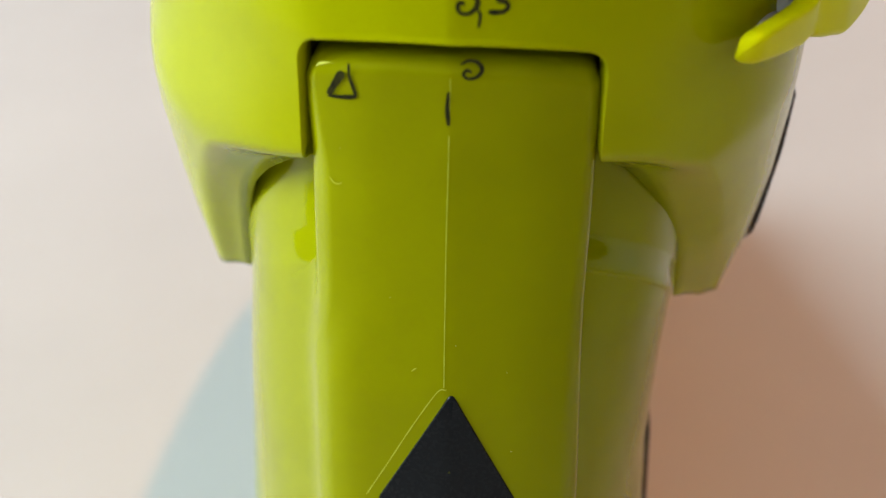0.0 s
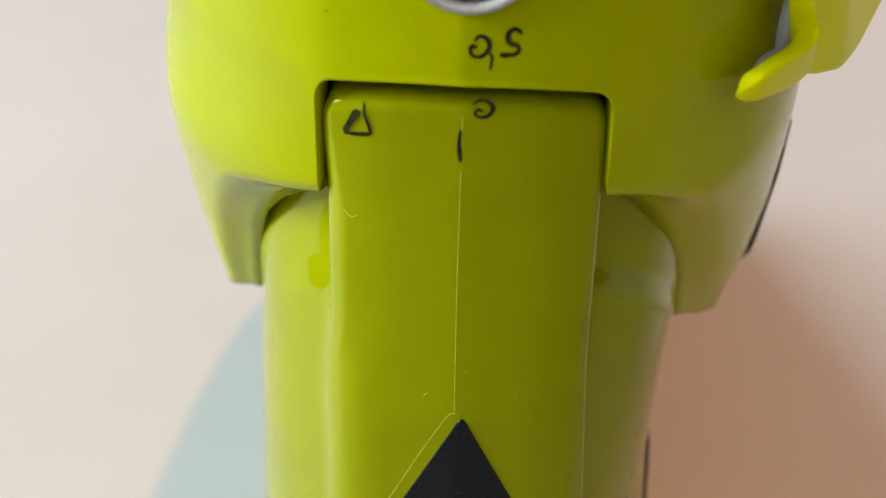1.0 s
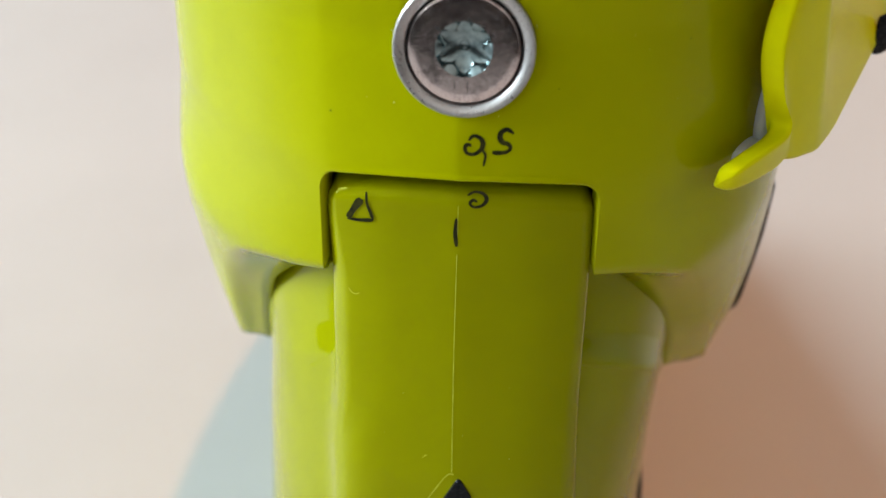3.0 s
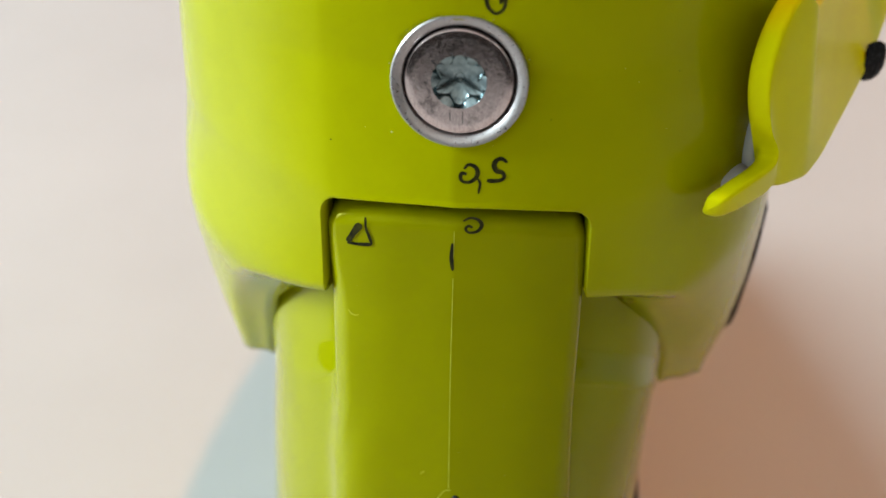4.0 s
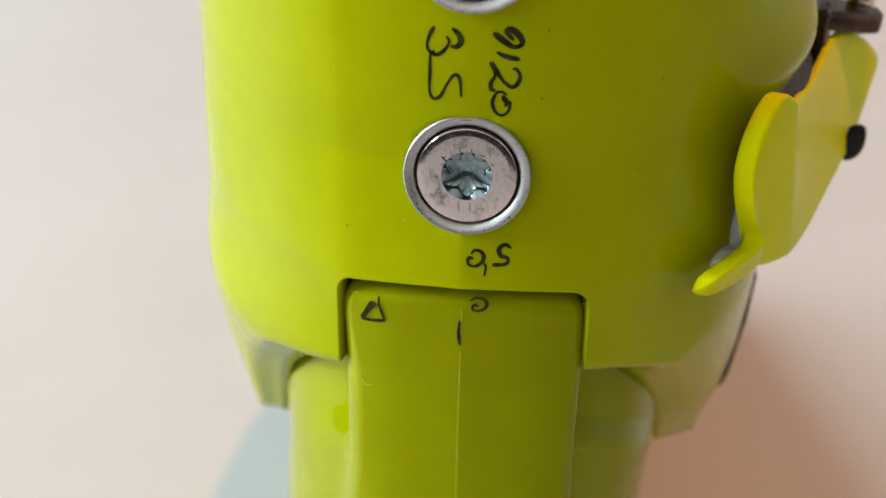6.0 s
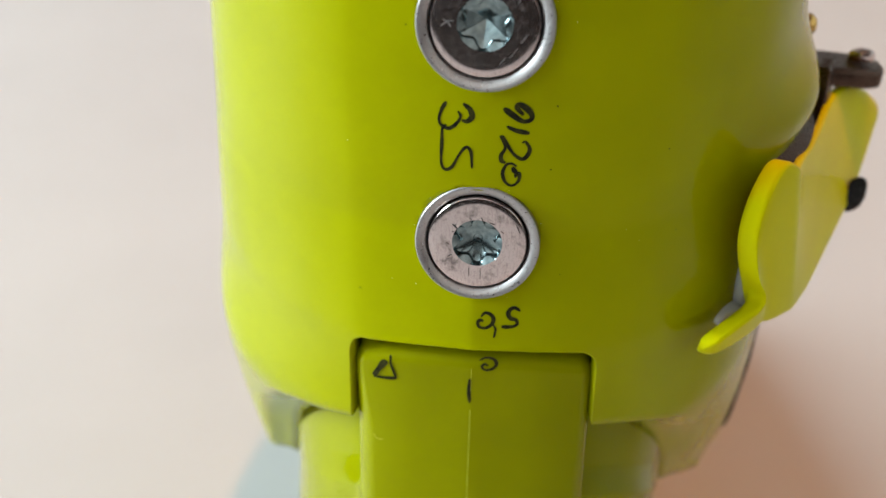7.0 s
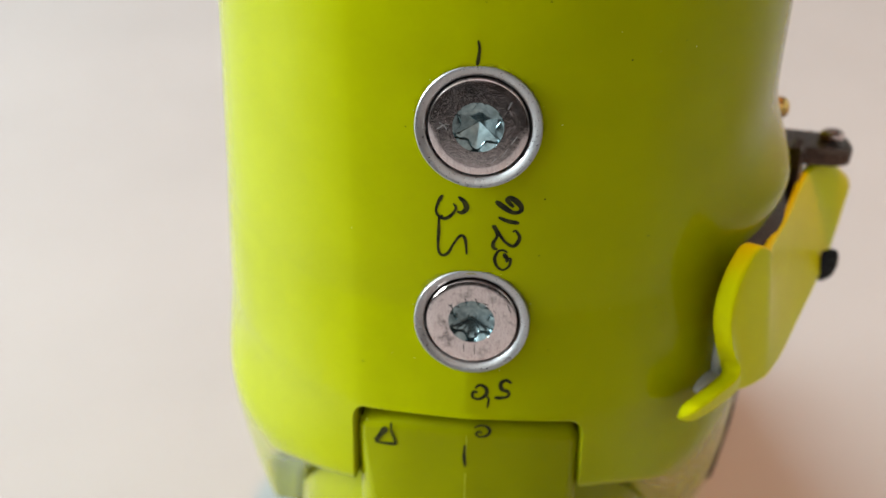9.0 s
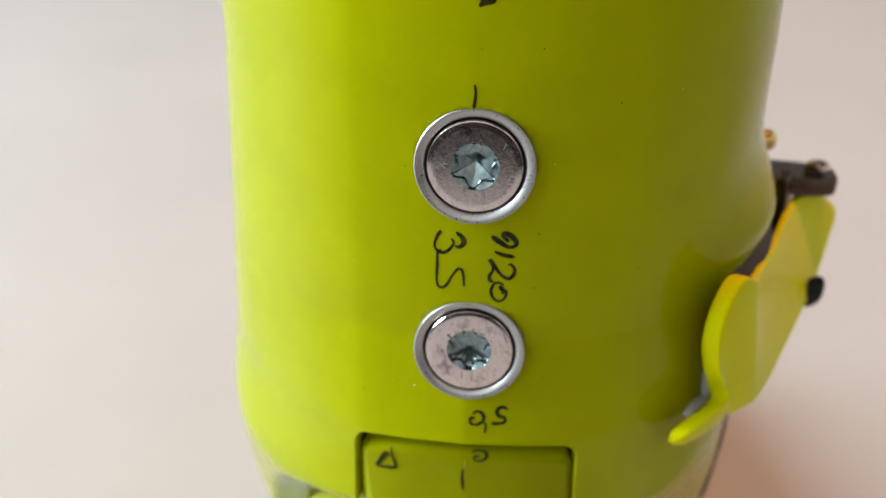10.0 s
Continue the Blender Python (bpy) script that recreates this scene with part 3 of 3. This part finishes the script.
def bolt(name, z, x, cone, turn, lean):
    """A flat round bolt head with a star recess in a turned ring."""
    y = cuff_y(0, z) - (1.42 if cone else 1.3)
    tilt = Matrix.Translation((x, y, z)) @ Matrix.Rotation(radians(-lean), 4, "X") @ Matrix.Translation((-x, -y, -z))

    def leaned(data):
        return [tuple(tilt @ Vector(v)) for v in data[0]], data[1]

    m = part(name, leaned(lathe([(9.72, 2.6), (9.72, 0.25), (9.67, 0.02), (9.55, -0.08), (9.4, -0.1), (8.75, 0.12), (8.25, 0.4), (8.08, 0.6), (8.02, 0.9), (8.02, 2.4)], (x, y, z), 96)), ALU, boot, "turned aluminium ring around a bolt", sharp=30)
    part("gap_floor", leaned(lathe([(8.1, 1.5), (6, 1.5)], (x, y, z))), GAP_SHADE_AND_SCUFF, m, "black floor holding the shade of the gap round the bolt head")
    seg = 120

    def star(r, y_, k):
        row = []
        for i in range(seg):
            g = 2 * math.pi * i / seg
            rr = r * (1 - k) + k * r * (0.86 + 0.14 * math.cos(6 * (g - turn)))
            row.append((x + rr * math.cos(g), y + y_, z + rr * math.sin(g)))
        return row

    def facet(r, y_):
        row = []
        for i in range(seg):
            g = 2 * math.pi * i / seg
            rr = r * math.cos(math.pi / 6) / math.cos((g - turn) % (math.pi / 3) - math.pi / 6)
            row.append((x + rr * math.cos(g), y + y_, z + rr * math.sin(g)))
        return row

    f = 0.22     # the head lies a little below the ring
    flat = [star(7.68, 1.9, 0), star(7.68, f + 0.28, 0), star(7.64, f + 0.14, 0), star(7.54, f + 0.04, 0), star(7.4, f, 0), star(6.4, f, 0), star(5, f, 0), star(3.92, f, 0)]
    part("bolt_head", leaned(grid(flat, ring=True)), STEEL, m, "scuffed zinc-plated bolt head", sharp=28)
    hole = [star(3.92, f, 0), star(3.9, f + 0.06, 0.1)]
    if cone:     # a pointed floor of six facets nearly as wide as the star
        hole += [star(3.84, f + 0.25, 1), star(3.8, f + 0.4, 1), star(3.74, f + 0.95, 1), star(3.6, f + 1.02, 1), facet(3.35, f + 1.1), facet(3.2, f + 1.12), facet(1.6, f + 1.95), facet(0.02, f + 2.78)]
    else:
        hole += [star(3.86, f + 0.5, 1), star(3.8, f + 0.62, 1), star(3.72, f + 1.25, 1), star(3.6, f + 1.32, 1), star(2.5, f + 1.5, 0.1), star(1.5, f + 1.75, 0), star(0.75, f + 1.9, 0), star(0.62, f + 2.1, 0), star(0.02, f + 2.2, 0)]
    part("star_recess", leaned(grid(hole, ring=True)), RECESS, m, "six-lobed zinc star recess, its dark bluish reflection in the colour", sharp=24)
    at = (lambda px_, pz_: y + f)
    for points, wide, mat in (PALE_SCUFFS if cone else DARK_SCUFFS):
        line = stroke([(x + px_, z + pz_) for px_, pz_ in points], at, wide, 0.015)
        part("scratch", leaned(line), mat, m, "small scuff on the bolt head")
    return m


# scuffs on the two bolt heads: points from the middle, width
DARK_SCUFFS = [(p, w, GAP_SHADE_AND_SCUFF) for p, w in (
    ([(-3.9, 3.0), (-3.5, 2.7), (-3.1, 2.2)], 0.3), ([(-3.3, 3.1), (-3.6, 2.6)], 0.16), ([(-4.0, 1.7), (-3.6, 1.8)], 0.15), ([(-1.3, 4.2), (-0.9, 3.9)], 0.16),
    ([(0.5, 4.4), (0.8, 3.9)], 0.2), ([(1.8, 3.6), (2.7, 3.3)], 0.18), ([(3.6, 2.3), (4.1, 1.9)], 0.16), ([(-4.8, -0.2), (-4.3, -0.5)], 0.14),
    ([(-4.6, -2.6), (-3.9, -2.2)], 0.14), ([(-1.2, -4.2), (-1.15, -5.9)], 0.1), ([(0.6, -4.3), (0.65, -6.2)], 0.1), ([(5.9, 3.6), (6.6, 2.0)], 0.12))]
PALE_SCUFFS = [(p, w, ALU) for p, w in (
    ([(-6.2, -0.5), (-5.2, 0.2), (-4.4, 0.3)], 0.16), ([(-5.9, 0.5), (-5.2, 0.1), (-4.8, -0.5)], 0.14), ([(5.0, -2.5), (5.9, -1.2)], 0.09), ([(3.6, -4.6), (4.6, -3.2)], 0.08),
    ([(2.2, -5.6), (2.9, -4.7)], 0.08), ([(4.4, 3.0), (4.9, 4.2)], 0.08))]

for (bolt_x, bolt_z), cone, turn, lean in zip(BOLTS, (False, True), (30, 25), (9.5, 9.3)):
    bolt("bolt", bolt_z, bolt_x, cone, radians(turn), lean)


# ---- buckle on the cuff's right flank ----
def sheet_part(stations, thick, round_top=1.2, round_low=1.2, flat=False):
    """A thick sheet with rounded rims between top and bottom edges given at stations (s, top, bottom)."""
    path = spline([(p[0] * 400, *p[1], *p[2]) for p in stations], 2.0)
    fs, tops, lows = [p[0] / 400 for p in path], [p[1:4] for p in path], [p[4:7] for p in path]

    def at(s, h):
        return np.array([np.interp(s, fs, [p[i] for p in tops]) * (1 - h) + np.interp(s, fs, [p[i] for p in lows]) * h for i in range(3)])

    def facing(s):
        n = np.cross(at(min(1, s + 0.06), 1) - at(max(0, s - 0.06), 1), at(s, 1) - at(s, 0))
        return n / np.linalg.norm(n)

    mean = sum(facing(s) for s in spread(0.3, 0.95, 13))
    mean = mean / np.linalg.norm(mean)

    def eased(s, h):
        """The edge with its bends across the face ironed out."""
        near = [at(min(1, max(0, s + k * 0.015)), h).dot(mean) for k in range(-8, 9)]
        wanted = sum(d * (9 - abs(k)) for k, d in zip(range(-8, 9), near)) / 81
        return at(s, h) + mean * (wanted - near[8]) * smooth(0.3, 0.46, s) * smooth(1, 0.88, s)

    rows = []
    for s in [0, 0.006, 0.014, 0.025, 0.04] + spread(0.055, 0.945, 96) + [0.96, 0.975, 0.986, 0.994, 1]:
        k = math.sqrt(max(0.0, 1 - (1 - min(1, min(s, 1 - s) / 0.04)) ** 2)) * 0.98 + 0.02
        a, b = (eased(s, 0), eased(s, 1)) if flat else (at(s, 0), at(s, 1))
        n = mean if flat else facing(s)
        th = thick * (1 - (0.55 * smooth(0.48, 0.62, s) * smooth(0.97, 0.88, s) if flat else 0))
        if flat:     # the top edge is the inner corner of the rim, the low edge the outer one
            a, b = a - n * (th / 2 - 0.5), b + n * (th / 2 - 0.9)
        w = np.linalg.norm(b - a)
        down, c = (b - a) / w, (a + b) / 2
        ring = []
        for u, v, r, g in ((-1, 1, round_top, 180), (1, 1, round_low, 90), (1, -1, round_low, 0), (-1, -1, round_top, -90)):
            if flat and u < 0:
                r += 1.0 * smooth(0.5, 0.6, s)
            r = min(r, w * 0.45, th * 0.48)
            for q in range(7):
                e = radians(g - q * 15)
                ring.append(c + down * (u * (w / 2 - r) + r * math.cos(e)) * k + n * (v * (th / 2 - r) + r * math.sin(e)) * k)
        # more points over the two broad faces
        full = []
        for i, p in enumerate(ring):
            full.append(tuple(p))
            if i % 14 == 6:
                p2 = ring[(i + 1) % 28]
                full += [tuple(p + (p2 - p) * q / 8) for q in range(1, 8)]
        rows.append(full)
    return grid(rows, ring=True)


def flank_patch(surface, p0, p1, z0, z1, lift, n=16, m=14):
    """A thin plate that follows a surface(phi, z), with rounded rim."""
    rows = []
    for j in range(m + 1):
        row = []
        for i in range(n + 1):
            u, v = i / n, j / m
            x, y, z = surface(p0 + (p1 - p0) * u, z0 + (z1 - z0) * v)
            e = min(u, 1 - u, v, 1 - v)
            k = lift * min(1, 0.0 if e == 0 else 0.75 + e * 3) - (0.8 if e == 0 else 0)
            nx, ny = x, (y - YC)
            d = math.hypot(nx, ny)
            row.append((x + nx / d * k, y + ny / d * k, z))
        rows.append(row)
    return grid(rows)


buckle = part("buckle", sheet_part([
    (0, (37.2, 4.3, 228.8), (38.6, 5.6, 223.8)), (0.1, (41, 7.8, 229.8), (43.0, 10.3, 222.8)), (0.2, (45.2, 12, 230.8), (47.2, 15.8, 221.9)),
    (0.25, (45.8, 13, 233), (48.9, 17.2, 223)), (0.29, (43.6, 11.2, 238), (49.9, 18, 222.6)), (0.34, (41.9, 10.1, 246), (50.9, 19.1, 222)),
    (0.39, (42.3, 10.6, 252.5), (51.9, 20.4, 221.4)), (0.43, (44.2, 12.4, 256.6), (53, 21.8, 220.9)), (0.47, (46.5, 14.6, 258), (54.3, 23.4, 220.3)),
    (0.51, (49.6, 18.2, 255), (55.8, 25.9, 219.4)), (0.56, (50.4, 22, 252), (57.9, 29.4, 219.6)), (0.68, (55.4, 35.6, 248.6), (62.8, 40, 220.6)),
    (0.8, (60.2, 48.9, 246.6), (71.4, 60, 224)), (0.92, (65.6, 66.8, 244.6), (76.8, 74, 228.8)), (1, (72, 77, 240), (80.5, 82, 233))], 3.5, 1.0, 1.6, flat=True),
    YELLOW, boot, "lime yellow plastic buckle lever", sharp=60)
knob = lathe([(0.02, -3.4), (1.4, -3.2), (2.6, -2.3), (3.2, -0.6), (3.3, 1), (3.0, 2.6)], (0, 0, 0), 28)
knob = ([(72.2 - y * 0.7, 57.5 - y * 0.3 + x * 0.2, 225.5 + z * 1.25) for x, y, z in knob[0]], knob[1])
part("knob", knob, BLACK, buckle, "small black rubber knob")
bracket = part("buckle_base", joined(
    flank_patch(cuff_at, 57, 84, 228, 251, 2.8),
    sheet_part([(0, (58, 61, 249.3), (60, 75, 246.8)), (0.5, (66.5, 63, 248.1), (68, 77, 245.3)), (0.82, (71.6, 65.2, 246.8), (73, 78, 244.2)), (0.94, (74.6, 67.4, 246), (75.2, 77.2, 243.9)), (1, (76, 70, 245.3), (76.2, 74.5, 244.4))], 3.8),
    sheet_part([(0, (61.5, 60, 252), (61, 52, 232)), (1, (63, 64, 252), (62.5, 56, 232))], 3)), BRONZE, boot, "dark bronze metal buckle base", sharp=50)
rivet = lathe([(0.02, -1.3), (1.2, -1.15), (2.2, -0.6), (2.6, 0.2), (2.6, 1.5)], (0, 0, 0), 32)
part("rivet", ([(71.2 + x, 71.5 + z * 0.97 + y * 0.2, 249.6 - y * 0.97 - z * 0.2) for x, y, z in rivet[0]], rivet[1]), STEEL, bracket, "shiny steel rivet")


def dome_on(x, z, across, up, height):
    """A low rounded button on the cuff's right flank."""
    c, n = np.array((x, cuff_y(x, z), z)), np.array((0.62, -0.78, 0.0))
    u, w = np.array((0.78, 0.62, 0.0)), np.array((0.0, 0.0, 1.0))
    rows = []
    for k, h in ((1, -1.5), (1, 0.55), (0.97, 0.78), (0.88, 0.93), (0.65, 1), (0.3, 1.03), (0.02, 1.04)):
        h = h if h < 0 else h * height
        rows.append([tuple(c + n * h + (u * across * math.cos(g) + w * up * math.sin(g)) * k) for g in (2 * math.pi * i / 36 for i in range(36))])
    return grid(rows, ring=True)


catch = part("catch", dome_on(47.0, 227.8, 4.6, 7.2, 3.4), GREY, cuff, "grey catch behind the buckle lever")
part("catch_tab", dome_on(43.2, 224.4, 3.4, 1.6, 2.0), GREY, cuff, "small grey tab behind the buckle lever")
part("side_plate", flank_patch(cuff_at, 82, 128, 156, 195, 1.5), BLACK, cuff, "thin black plate on the flank")
part("side_plate", flank_patch(shell_at, 84, 125, 52, 121, 1.1), BLACK, lower, "thin black plate on the flank")
for name, y0, y1, w in (("heel_sole", -16, 80, 38), ("toe_sole", 170, 296, 36)):
    part(name, box(-w, w, y0, y1, 0, 18, 5), BLACK, boot, "black rubber sole")

# ---- small marks and wear ----
BRASS = metal_mat("brass", (0.75, 0.5, 0.16), 0.2, 0.7)
dome = lathe([(0.02, -1.6), (1.3, -1.3), (2.1, -0.5), (2.3, 0.6), (2.3, 2)], (0, 0, 0), 28)
part("brass_rivet", ([(59.3 - y, 69 + x, 256.5 + z) for x, y, z in dome[0]], dome[1]), BRASS, cuff, "small brass rivet")
part("moulding_line", stroke([(-0.4, 230.2), (-0.35, 234), (-0.3, 238.6)], cuff_y, 0.07, 0.03), LIME, cuff, "thin moulding burr")
part("scratch", stroke([(-17.3, 207.0), (-16.8, 206.3), (-16.1, 206.1), (-15.5, 206.4)], spine_y, 0.16, 0.05), GLINT_AND_SCRATCH, spine, "fine pale scratch")
part("scratch", stroke([(-5.2, 177.4), (-4.7, 177.9), (-4.4, 178.0)], spine_y, 0.16, 0.05), GLINT_AND_SCRATCH, spine, "fine pale scratch")


def specks(face, spots, size):
    """Grains of dust, each a tiny low dome."""
    datas = []
    for x, z in spots:
        r = size * random.uniform(0.5, 1.2)
        rim = [(x + r * math.cos(k * 1.0472), z + r * math.sin(k * 1.0472) * random.uniform(0.6, 1)) for k in range(6)]
        verts = [(px_, face(px_, pz_) - 0.03, pz_) for px_, pz_ in rim] + [(x, face(x, z) - 0.09, z)]
        datas.append((verts, [(k, (k + 1) % 6, 6) for k in range(6)]))
    return joined(*datas)


DUST = material("pale_dust", (0.6, 0.62, 0.4), 0.8)
random.seed(4)
cuff_spots = [(random.uniform(-24, 38), random.uniform(232, 312)) for _ in range(16)]
cuff_spots = [(x, z) for x, z in cuff_spots if all(math.hypot(x - bx, z - bz) > 10.5 for bx, bz in BOLTS)]
cuff_spots += [(bx + 10.1 * math.cos(g), bz + 10.1 * math.sin(g)) for bx, bz in BOLTS for g in (0.3, 1.1, 2.4, 3.0, 4.4, 5.2)]
tagged(part("dust", specks(cuff_y, cuff_spots, 0.09), DUST, cuff, "pale dust grains"), kind="stuff")
spine_spots = [(random.uniform(-16, 16), random.uniform(158, 222)) for _ in range(8)]
tagged(part("dust", specks(spine_y, spine_spots, 0.07), DUST, spine, "pale dust grains"), kind="stuff")
dark_spots = [(random.uniform(-20, 34), random.uniform(236, 310)) for _ in range(12)]
dark_spots = [(x, z) for x, z in dark_spots if all(math.hypot(x - bx, z - bz) > 10.5 for bx, bz in BOLTS)]
tagged(part("ink_spot", specks(cuff_y, dark_spots, 0.14), INK, cuff, "tiny dark specks"), kind="stuff")
